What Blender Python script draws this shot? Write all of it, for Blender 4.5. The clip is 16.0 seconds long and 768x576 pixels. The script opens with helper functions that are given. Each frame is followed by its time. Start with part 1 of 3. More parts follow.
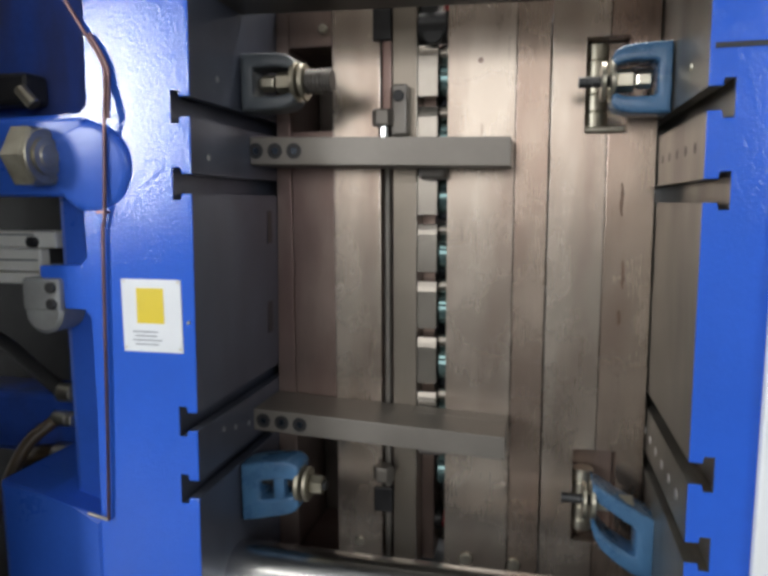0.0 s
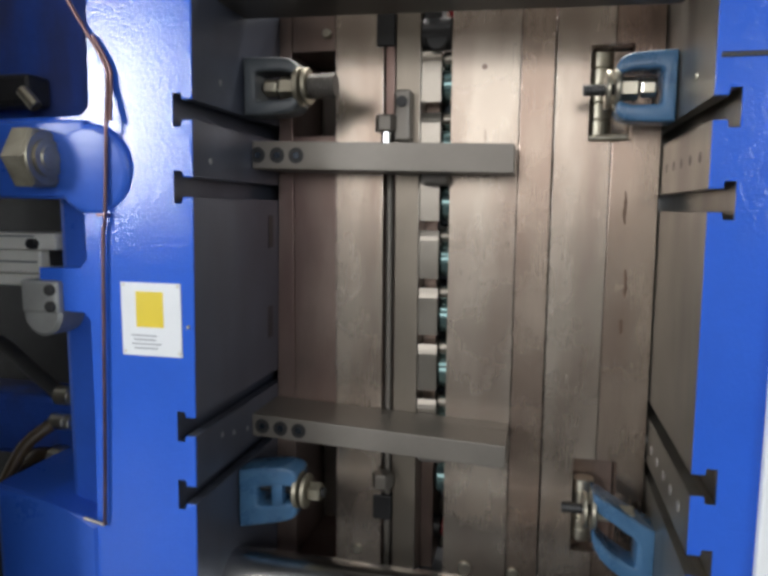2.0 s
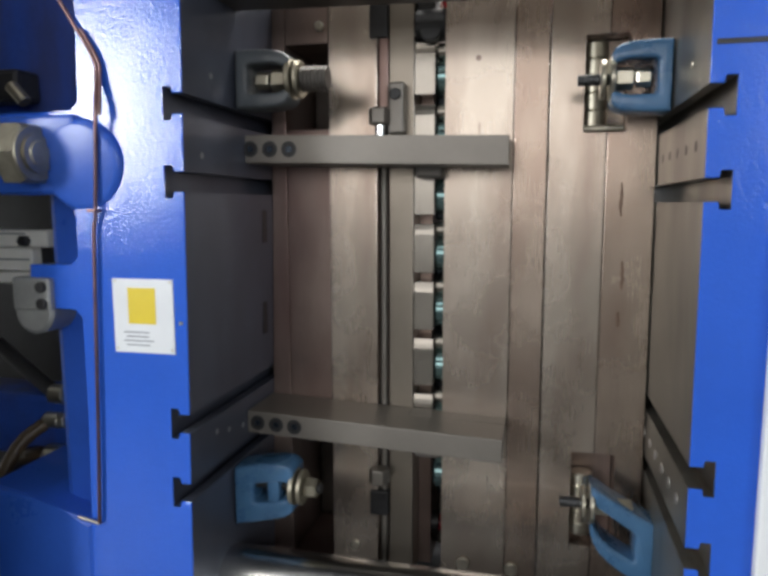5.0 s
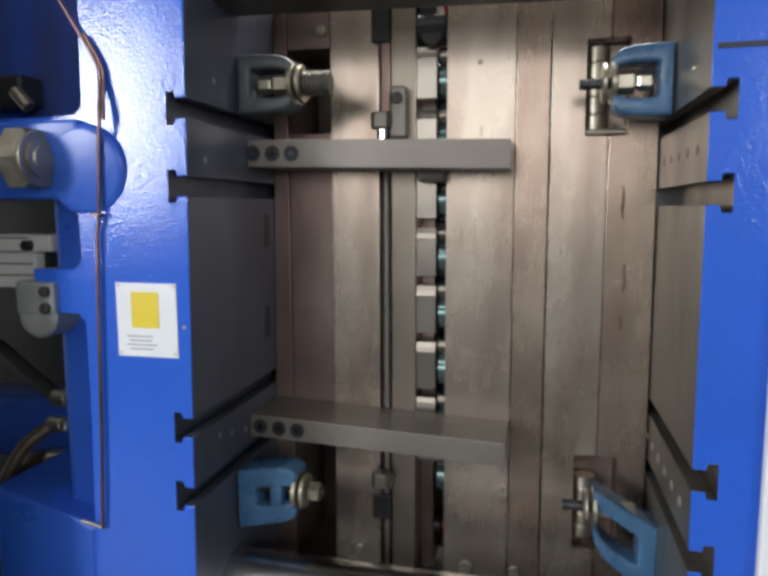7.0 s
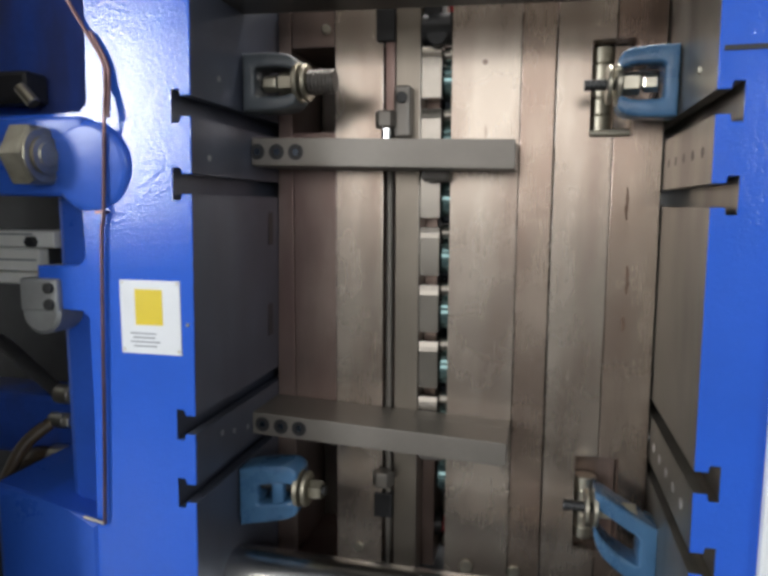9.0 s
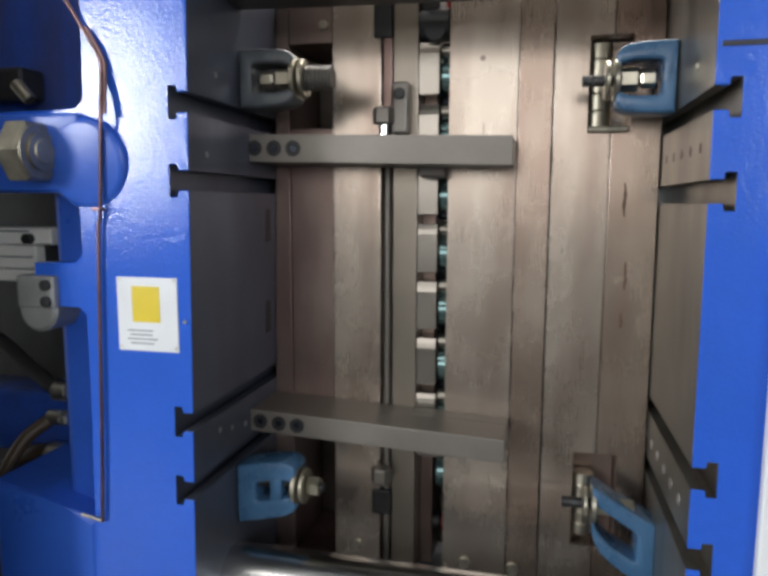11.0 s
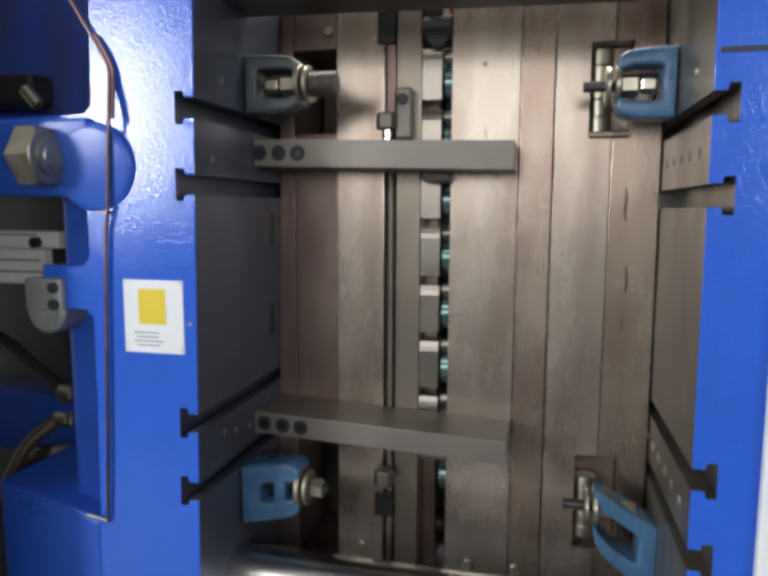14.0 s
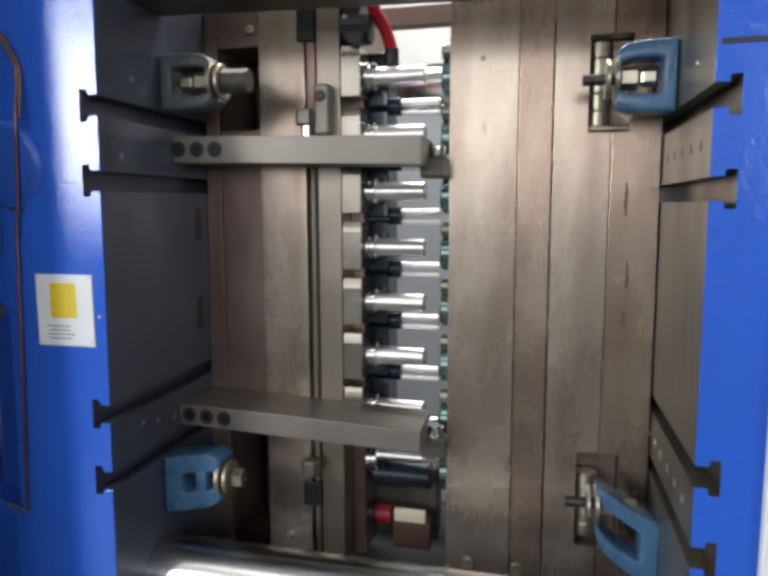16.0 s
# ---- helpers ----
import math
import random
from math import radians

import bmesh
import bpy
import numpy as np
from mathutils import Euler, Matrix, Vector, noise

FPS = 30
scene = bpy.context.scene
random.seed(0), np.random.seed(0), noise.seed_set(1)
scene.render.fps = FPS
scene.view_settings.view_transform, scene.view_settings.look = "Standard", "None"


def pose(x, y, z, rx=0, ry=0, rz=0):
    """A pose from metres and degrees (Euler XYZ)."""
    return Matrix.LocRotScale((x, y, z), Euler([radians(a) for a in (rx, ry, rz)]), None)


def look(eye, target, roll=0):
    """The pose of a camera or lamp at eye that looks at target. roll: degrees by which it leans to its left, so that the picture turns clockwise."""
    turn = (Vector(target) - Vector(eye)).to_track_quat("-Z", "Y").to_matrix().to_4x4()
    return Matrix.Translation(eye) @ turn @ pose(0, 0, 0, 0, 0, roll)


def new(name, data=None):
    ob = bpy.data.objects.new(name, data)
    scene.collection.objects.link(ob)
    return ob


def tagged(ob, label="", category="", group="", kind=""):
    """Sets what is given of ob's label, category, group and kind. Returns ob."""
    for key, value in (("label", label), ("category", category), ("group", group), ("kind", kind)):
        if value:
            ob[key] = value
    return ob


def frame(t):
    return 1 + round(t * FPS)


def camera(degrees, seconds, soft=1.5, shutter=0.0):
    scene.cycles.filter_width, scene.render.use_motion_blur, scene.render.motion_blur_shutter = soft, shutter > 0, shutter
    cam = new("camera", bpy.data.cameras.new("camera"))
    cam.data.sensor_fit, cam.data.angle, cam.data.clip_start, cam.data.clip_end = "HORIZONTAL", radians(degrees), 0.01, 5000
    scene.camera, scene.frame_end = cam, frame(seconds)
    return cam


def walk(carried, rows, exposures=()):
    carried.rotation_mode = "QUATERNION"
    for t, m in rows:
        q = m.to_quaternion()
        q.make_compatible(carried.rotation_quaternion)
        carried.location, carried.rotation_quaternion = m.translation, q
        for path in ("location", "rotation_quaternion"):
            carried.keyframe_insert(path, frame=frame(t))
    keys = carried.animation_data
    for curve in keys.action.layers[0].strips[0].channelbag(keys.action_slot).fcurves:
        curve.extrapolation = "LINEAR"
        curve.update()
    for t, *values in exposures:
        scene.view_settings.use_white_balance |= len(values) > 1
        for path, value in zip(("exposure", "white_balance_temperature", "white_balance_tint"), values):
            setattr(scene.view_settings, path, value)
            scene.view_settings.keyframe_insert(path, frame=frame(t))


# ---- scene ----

Z0 = 1.25  # height of the machine's centre line over the floor

cam = camera(60.97, 16.0, soft=3.6)
walk(cam, [
    (0, pose(0.4617, -0.8099, Z0 + 0.1394, 82.642, 0.232, 13.083)),
    (0.5, pose(0.4626, -0.8082, Z0 + 0.1389, 82.691, 0.304, 13.204)),
    (1, pose(0.4612, -0.8061, Z0 + 0.1365, 83.259, 0.125, 13.297)),
    (1.5, pose(0.4607, -0.8048, Z0 + 0.1372, 83.512, -0.197, 13.443)),
    (2, pose(0.4584, -0.8044, Z0 + 0.1407, 83.066, -0.427, 13.154)),
    (2.5, pose(0.4588, -0.8003, Z0 + 0.1382, 82.775, -0.536, 13.106)),
    (3, pose(0.4582, -0.7994, Z0 + 0.1391, 82.614, -0.426, 12.962)),
    (3.5, pose(0.4586, -0.7963, Z0 + 0.1376, 82.649, -0.440, 12.912)),
    (4, pose(0.4604, -0.7944, Z0 + 0.1363, 82.522, -0.296, 12.958)),
    (6.5, pose(0.4643, -0.7968, Z0 + 0.1364, 83.129, 0.406, 13.011)),
    (7, pose(0.4611, -0.7974, Z0 + 0.1370, 83.041, 0.214, 13.073)),
    (7.5, pose(0.4606, -0.7967, Z0 + 0.1377, 82.882, 0.087, 13.212)),
    (8, pose(0.4614, -0.7978, Z0 + 0.1375, 82.713, 0.060, 13.287)),
    (8.5, pose(0.4613, -0.7970, Z0 + 0.1400, 82.556, -0.031, 13.218)),
    (9, pose(0.4585, -0.7988, Z0 + 0.1386, 82.889, -0.251, 13.246)),
    (11.5, pose(0.4591, -0.7972, Z0 + 0.1375, 82.596, -0.222, 13.046)),
    (12, pose(0.4594, -0.8011, Z0 + 0.1368, 82.826, -0.349, 13.070)),
    (12.5, pose(0.4611, -0.8033, Z0 + 0.1367, 82.856, -0.281, 13.299)),
    (13, pose(0.4626, -0.8047, Z0 + 0.1355, 82.806, -0.464, 13.367)),
    (13.5, pose(0.4629, -0.8045, Z0 + 0.1345, 83.105, -0.237, 13.412)),
    (14, pose(0.4617, -0.8078, Z0 + 0.1358, 83.099, -0.252, 13.384)),
    (14.5, pose(0.4626, -0.8032, Z0 + 0.1332, 83.097, -0.188, 13.407)),
    (15, pose(0.4616, -0.8000, Z0 + 0.1347, 83.068, -0.020, 13.019)),
    (15.5, pose(0.4621, -0.7982, Z0 + 0.1344, 82.939, 0.278, 13.056)),
    (16, pose(0.4619, -0.7976, Z0 + 0.1345, 82.864, 0.174, 13.340)),
])

# ---- light ----
world = bpy.data.worlds.new("world")
scene.world = world
world.use_nodes = True
world.node_tree.nodes["Background"].inputs[0].default_value = (0.8, 0.9, 1.0, 1)
world.node_tree.nodes["Background"].inputs[1].default_value = 0.05


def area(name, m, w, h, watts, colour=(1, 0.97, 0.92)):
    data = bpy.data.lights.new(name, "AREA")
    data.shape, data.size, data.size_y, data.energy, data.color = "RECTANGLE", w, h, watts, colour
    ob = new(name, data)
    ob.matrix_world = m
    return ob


# unseen window areas behind the camera and ceiling lamps; highlights imply the first window
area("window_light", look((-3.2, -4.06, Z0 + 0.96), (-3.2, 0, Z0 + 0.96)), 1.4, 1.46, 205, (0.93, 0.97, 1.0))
# added bright area for the mould's steel to mirror
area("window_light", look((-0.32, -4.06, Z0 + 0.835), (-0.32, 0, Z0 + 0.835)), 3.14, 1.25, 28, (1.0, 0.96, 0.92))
# fill added to lift the right platen's paint and the left platen's face
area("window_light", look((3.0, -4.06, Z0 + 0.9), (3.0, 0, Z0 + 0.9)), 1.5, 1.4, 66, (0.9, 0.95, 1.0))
# ceiling lamps added out of view; the rear two brighten guard and far wall
area("unseen_hall_lamp", look((-0.6, -2.2, 3.9), (-0.6, -2.2, 0)), 2.4, 0.5, 16)
area("unseen_hall_lamp", look((0.3, 1.25, 3.9), (0.3, 1.25, 0)), 2.4, 0.5, 120)
area("unseen_hall_lamp", look((0.3, 2.9, 3.9), (0.3, 2.9, 0)), 2.4, 0.5, 80)


# ---- materials ----
def material(name, colour, rough=0.5, metal=0.0, var=0.25, scale=8.0, bump=0.0, bump_scale=60.0, streak=None, tint=None,
             rough_var=0.1, coat=0.0, stain=None, fine_share=0.22):
    """A principled surface with variation at two scales, in object space metres."""
    m = bpy.data.materials.new(name)
    m.use_nodes = True
    n, l = m.node_tree.nodes, m.node_tree.links
    b = n["Principled BSDF"]
    b.inputs["Roughness"].default_value, b.inputs["Metallic"].default_value = rough, metal
    b.inputs["Coat Weight"].default_value, b.inputs["Coat Roughness"].default_value = coat, 0.03
    co = n.new("ShaderNodeTexCoord")
    mp = n.new("ShaderNodeMapping")
    l.new(co.outputs["Object"], mp.inputs[0])
    mp.inputs["Scale"].default_value = streak or (1, 1, 1)
    big, fine = n.new("ShaderNodeTexNoise"), n.new("ShaderNodeTexNoise")
    big.inputs["Scale"].default_value, big.inputs["Detail"].default_value = scale, 4
    fine.inputs["Scale"].default_value, fine.inputs["Detail"].default_value = scale * 14, 3
    l.new(co.outputs["Object"], big.inputs["Vector"])
    l.new(mp.outputs[0], fine.inputs["Vector"])
    mix = n.new("ShaderNodeMix")
    mix.data_type = "FLOAT"
    mix.inputs[0].default_value = fine_share
    l.new(big.outputs["Fac"], mix.inputs[2])
    l.new(fine.outputs["Fac"], mix.inputs[3])
    ramp = n.new("ShaderNodeValToRGB")
    other = tint or colour
    ramp.color_ramp.elements[0].position, ramp.color_ramp.elements[1].position = 0.3, 0.7
    ramp.color_ramp.elements[0].color = (*[c * (1 - var) for c in other], 1)
    ramp.color_ramp.elements[1].color = (*[min(1, c * (1 + var * 0.6)) for c in colour], 1)
    l.new(mix.outputs[0], ramp.inputs[0])
    last = ramp.outputs[0]
    if stain:
        # broad oily or rusty patches, drawn out along the height
        sm, sn, sr = n.new("ShaderNodeMapping"), n.new("ShaderNodeTexNoise"), n.new("ShaderNodeMapRange")
        sm.inputs["Scale"].default_value = (1, 1, 0.3)
        sn.inputs["Scale"].default_value, sn.inputs["Detail"].default_value, sn.inputs["Distortion"].default_value = scale * 1.3, 3, 0.1
        l.new(co.outputs["Object"], sm.inputs[0])
        l.new(sm.outputs[0], sn.inputs["Vector"])
        sr.inputs[1].default_value, sr.inputs[2].default_value, sr.inputs[4].default_value = 0.42, 0.66, 0.9
        l.new(sn.outputs["Fac"], sr.inputs[0])
        mc = n.new("ShaderNodeMix")
        mc.data_type = "RGBA"
        l.new(sr.outputs[0], mc.inputs[0])
        l.new(last, mc.inputs[6])
        mc.inputs[7].default_value = (*stain, 1)
        last = mc.outputs[2]
    l.new(last, b.inputs["Base Color"])
    rr = n.new("ShaderNodeMapRange")
    rr.inputs[3].default_value, rr.inputs[4].default_value = max(0.02, rough - rough_var), min(1, rough + rough_var)
    l.new(mix.outputs[0], rr.inputs[0])
    l.new(rr.outputs[0], b.inputs["Roughness"])
    if bump:
        bn, bp = n.new("ShaderNodeTexNoise"), n.new("ShaderNodeBump")
        bn.inputs["Scale"].default_value, bn.inputs["Detail"].default_value = bump_scale, 2
        l.new(mp.outputs[0], bn.inputs["Vector"])
        bp.inputs["Strength"].default_value, bp.inputs["Distance"].default_value = bump, 0.002
        l.new(bn.outputs["Fac"], bp.inputs["Height"])
        l.new(bp.outputs[0], b.inputs["Normal"])
        l.new(bp.outputs[0], b.inputs["Coat Normal"])
    return m


BLUE = material("blue_paint", (0.028, 0.115, 0.60), 0.1, var=0.1, scale=5, bump=0.22, bump_scale=235, rough_var=0.03)
BLUE_SATIN = material("satin_blue_paint", (0.028, 0.105, 0.52), 0.3, var=0.15, scale=8, bump=0.1, bump_scale=120)
# darker blue copy: shade inside the platen's openings is put in this paint
BLUE_SHADED = material("shaded_blue_paint", (0.027, 0.082, 0.40), 0.33, var=0.35, scale=9, bump=0.2, bump_scale=120, stain=(0.04, 0.045, 0.11))
CLAMP_BLUE = material("clamp_blue_enamel", (0.055, 0.14, 0.27), 0.28, var=0.25, scale=20, bump=0.15, bump_scale=90, coat=0.3)
MOLD = material("ground_tool_steel", (0.50, 0.42, 0.355), 0.27, 0.9, var=0.16, scale=7, streak=(6, 6, 0.15), bump=0.015,
                bump_scale=120, tint=(0.42, 0.33, 0.27), rough_var=0.1, stain=(0.33, 0.24, 0.20))
MOLD_PALE = material("pale_ground_steel", (0.575, 0.507, 0.44), 0.27, 0.9, var=0.14, scale=8, streak=(6, 6, 0.15), bump=0.015,
                     bump_scale=120, rough_var=0.1, stain=(0.36, 0.285, 0.24))
# darker than MOLD; it also carries the shade put into the plate gap
MOLD_DARK = material("dark_brown_steel", (0.31, 0.235, 0.205), 0.36, 0.75, var=0.3, scale=7, streak=(6, 6, 0.4), bump=0.03,
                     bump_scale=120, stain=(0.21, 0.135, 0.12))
STRIPPER = material("dull_stripper_steel", (0.29, 0.255, 0.215), 0.32, 0.85, var=0.2, scale=7, streak=(6, 6, 0.15), bump=0.015, bump_scale=120)
RAIL_BROWN = material("brown_rail_paint", (0.095, 0.048, 0.037), 0.5, var=0.2, scale=10)
BAR = material("blackened_bar_steel", (0.205, 0.187, 0.166), 0.46, 0.6, var=0.18, scale=9, streak=(0.6, 5, 5), bump=0.02, bump_scale=160)
PLATEN = material("machined_platen_steel", (0.33, 0.315, 0.28), 0.36, 0.85, var=0.25, scale=6, streak=(5, 0.5, 5), bump=0.03,
                  bump_scale=120, stain=(0.16, 0.15, 0.135))
# darker copy of PLATEN: the shade on the moving platen's face is in this colour
PLATEN_SHADED = material("shaded_platen_steel", (0.095, 0.108, 0.15), 0.38, 0.4, var=0.3, scale=6, streak=(5, 0.5, 5), bump=0.03,
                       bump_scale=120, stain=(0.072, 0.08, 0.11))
BEAM = material("dark_sheet_steel", (0.115, 0.104, 0.094), 0.45, 0.5, var=0.3, scale=6)
TOOTH = material("bright_ground_steel", (0.36, 0.335, 0.30), 0.24, 0.95, var=0.15, scale=14, rough_var=0.08)
CORE_BLACK = material("blued_core_steel", (0.035, 0.045, 0.06), 0.25, 0.7, var=0.3, scale=20)
# grey copy of the clamp enamel, with the upper left clamp's shade in it
CLAMP_SHADED = material("shaded_clamp_enamel", (0.075, 0.085, 0.095), 0.35, var=0.3, scale=20, bump=0.15, bump_scale=90)
RUST = material("rust_stain", (0.14, 0.085, 0.06), 0.6, 0.2, var=0.3, scale=60)
CREAM = material("cream_plastic", (0.62, 0.55, 0.42), 0.45, var=0.1, scale=12)
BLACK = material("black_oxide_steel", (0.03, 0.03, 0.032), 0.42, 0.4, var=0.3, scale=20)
TIE_STEEL = material("worn_tie_bar_chrome", (0.62, 0.62, 0.61), 0.24, 1.0, var=0.2, scale=9, streak=(0.5, 6, 6), rough_var=0.08)
CHROME = material("hard_chrome", (0.78, 0.79, 0.8), 0.12, 1.0, var=0.1, scale=12, rough_var=0.05)
PIN = material("satin_chrome_pin", (0.92, 0.92, 0.94), 0.3, 1.0, var=0.06, scale=30, rough_var=0.05)
ZINC = material("zinc_plated_steel", (0.62, 0.59, 0.5), 0.3, 0.95, var=0.25, scale=40, rough_var=0.08)
OLD_SHADED_ZINC = material("dull_yellowed_shaded_zinc", (0.36, 0.33, 0.26), 0.42, 0.85, var=0.35, scale=30)
TEAL = material("teal_tinted_steel", (0.24, 0.38, 0.39), 0.16, 0.9, var=0.25, scale=20, rough_var=0.08)
COPPER = material("tarnished_copper", (0.20, 0.12, 0.12), 0.34, 0.9, var=0.3, scale=30)
RED = material("red_rubber", (0.62, 0.015, 0.03), 0.4, var=0.2, scale=20)
DARK_RED = material("dull_red_plastic", (0.22, 0.01, 0.016), 0.45, var=0.3, scale=25)
RUBBER = material("black_rubber", (0.02, 0.02, 0.022), 0.45, var=0.3, scale=25)
BROWN_HOSE = material("oily_brown_hose", (0.09, 0.06, 0.035), 0.4, var=0.4, scale=18)
ALU = material("anodised_aluminium", (0.88, 0.86, 0.79), 0.5, 0.0, var=0.1, scale=10, streak=(0.4, 4, 4))
GREY = material("grey_cast_iron", (0.32, 0.33, 0.33), 0.45, 0.5, var=0.25, scale=20, bump=0.1, bump_scale=150)
STICKER = material("white_vinyl", (0.74, 0.76, 0.79), 0.35, var=0.06, scale=14)
YELLOW = material("yellow_print", (0.72, 0.55, 0.02), 0.4, var=0.08, scale=20)
INK = material("grey_print", (0.3, 0.32, 0.36), 0.5, var=0.2, scale=90)
PANEL = material("grey_sheet_metal", (0.56, 0.60, 0.66), 0.45, 0.1, var=0.1, scale=4)
WHITE = material("white_powder_coat", (0.82, 0.84, 0.86), 0.45, var=0.05, scale=3)
WALL = material("painted_hall_wall", (0.5, 0.5, 0.49), 0.8, var=0.12, scale=1.2, bump=0.2, bump_scale=40)
FLOOR = material("oily_green_floor", (0.06, 0.06, 0.055), 0.45, var=0.4, scale=1.5, bump=0.1, bump_scale=30)


# ---- builders ----
ROOT, MOVING = {}, []


def thing(name, loc, label, category, group="", moving=False, kind=""):
    """A thing's Empty at its base; loc is measured from the machine's centre line."""
    ob = tagged(new(name), label, category, group, kind)
    ob.empty_display_size = 0.02
    ob.location = (loc[0], loc[1], loc[2] + Z0)
    ROOT[ob] = Vector(loc)
    if moving:
        MOVING.append(ob)
    return ob


def part(name, bm, material, parent, label="", smooth=False):
    """Links bm, built in machine coordinates, as one mesh under a thing or a part."""
    mesh = bpy.data.meshes.new(name)
    off = ROOT[parent]
    bmesh.ops.translate(bm, verts=bm.verts, vec=-off)
    bmesh.ops.recalc_face_normals(bm, faces=bm.faces)
    bm.to_mesh(mesh)
    bm.free()
    for m in material if isinstance(material, (list, tuple)) else [material]:
        mesh.materials.append(m)
    if smooth:
        mesh.shade_auto(35) if hasattr(mesh, "shade_auto") else mesh.set_sharp_from_angle(angle=radians(35))
        mesh.polygons.foreach_set("use_smooth", [True] * len(mesh.polygons))
    ob = new(name, mesh)
    ob.parent = parent
    ROOT[ob] = off
    if label:
        ob["label"] = label
    return ob


def box(x0, x1, y0, y1, z0, z1, bevel=0.001, bm=None, segments=2):
    out = bm or bmesh.new()
    tmp = bmesh.new()
    bmesh.ops.create_cube(tmp, size=1, matrix=Matrix.LocRotScale(
        ((x0 + x1) / 2, (y0 + y1) / 2, (z0 + z1) / 2), None, (abs(x1 - x0), abs(y1 - y0), abs(z1 - z0))))
    if bevel:
        bmesh.ops.bevel(tmp, geom=tmp.edges[:], offset=bevel, segments=segments, profile=0.5, affect="EDGES")
    return merge(out, tmp)


def merge(out, tmp, m=None):
    if m is not None:
        bmesh.ops.transform(tmp, matrix=m, verts=tmp.verts)
    new_verts = {v: out.verts.new(v.co) for v in tmp.verts}
    for f in tmp.faces:
        g = out.faces.new([new_verts[v] for v in f.verts])
        g.material_index, g.smooth = f.material_index, f.smooth
    tmp.free()
    return out


AXIS = {"x": Matrix.Rotation(radians(90), 4, "Y"), "y": Matrix.Rotation(radians(-90), 4, "X"), "z": Matrix.Identity(4)}


def lathe(axis, base, profile, n=32, bm=None):
    """A turned piece: profile of (along, radius) from base, along the axis."""
    out = bm or bmesh.new()
    m = Matrix.Translation(base) @ AXIS[axis]
    rings = []
    for a, r in profile:
        rings.append([out.verts.new(m @ Vector((r * math.cos(2 * math.pi * i / n), r * math.sin(2 * math.pi * i / n), a)))
                      for i in range(n)])
    for p, q in zip(rings, rings[1:]):
        for i in range(n):
            out.faces.new((p[i], p[(i + 1) % n], q[(i + 1) % n], q[i]))
    out.faces.new(rings[0][::-1])
    out.faces.new(rings[-1])
    return out


def rod(axis, base, length, r, n=32, bm=None, c=0.0015):
    return lathe(axis, base, [(0, r - c), (c, r), (length - c, r), (length, r - c)], n, bm)


def hexagon(axis, base, length, r, bm=None):
    return lathe(axis, base, [(0, r * 0.9), (length * 0.12, r), (length * 0.88, r), (length, r * 0.9)], 6, bm)


def prism_up(outline, z0, z1, bevel=0.0):
    """Extrudes a closed outline in the xy plane from z0 to z1."""
    bm = prism([(x, y) for x, y in outline], z0, z1, bevel)
    for v in bm.verts:
        v.co = Vector((v.co.x, v.co.z, v.co.y))
    return bm


def prism(outline, y0, y1, bevel=0.0):
    """Extrudes a closed outline in the xz plane from y0 to y1."""
    bm = bmesh.new()
    a = [bm.verts.new((x, y0, z)) for x, z in outline]
    b = [bm.verts.new((x, y1, z)) for x, z in outline]
    bm.faces.new(a)
    bm.faces.new(b[::-1])
    for i in range(len(a)):
        j = (i + 1) % len(a)
        bm.faces.new((a[j], a[i], b[i], b[j]))
    if bevel:
        edges = [e for e in bm.edges if abs(e.verts[0].co.y - y0) < 1e-6 and abs(e.verts[1].co.y - y0) < 1e-6]
        bmesh.ops.bevel(bm, geom=edges, offset=bevel, segments=2, profile=0.5, affect="EDGES")
    return bm


def rounded(corners, steps=5):
    """An outline whose corners (x, z, radius) are rounded off; those without a radius stay sharp."""
    out = []
    for k, c in enumerate(corners):
        v = Vector(c[:2])
        if len(c) < 3:
            out.append(tuple(v))
            continue
        p, q = Vector(corners[k - 1][:2]), Vector(corners[(k + 1) % len(corners)][:2])
        a, b = v + (p - v).normalized() * c[2], v + (q - v).normalized() * c[2]
        for i in range(steps + 1):
            t = i / steps
            out.append(tuple(a * (1 - t) ** 2 + v * 2 * t * (1 - t) + b * t * t))
    return out


def tube(points, r, n=12):
    """A bent round tube along points."""
    bm = bmesh.new()
    pts = [Vector(p) for p in points]
    rings = []
    for i, p in enumerate(pts):
        d = (pts[min(i + 1, len(pts) - 1)] - pts[max(i - 1, 0)]).normalized()
        side = d.cross(Vector((0, 1, 0))).normalized() if abs(d.y) < 0.9 else d.cross(Vector((0, 0, 1))).normalized()
        up = side.cross(d)
        rings.append([bm.verts.new(p + r * (math.cos(2 * math.pi * k / n) * side + math.sin(2 * math.pi * k / n) * up)) for k in range(n)])
    for a, b in zip(rings, rings[1:]):
        for k in range(n):
            bm.faces.new((a[k], a[(k + 1) % n], b[(k + 1) % n], b[k]))
    bm.faces.new(rings[0])
    bm.faces.new(rings[-1][::-1])
    return bm


def curve(points, steps=8):
    """A smooth line through points."""
    p = [Vector(q) for q in points]
    p = [2 * p[0] - p[1]] + p + [2 * p[-1] - p[-2]]
    out = []
    for a, b, c, d in zip(p, p[1:], p[2:], p[3:]):
        for i in range(steps):
            t = i / steps
            out.append(0.5 * (2 * b + (c - a) * t + (2 * a - 5 * b + 4 * c - d) * t * t + (3 * b - a - 3 * c + d) * t ** 3))
    return out + [p[-2]]


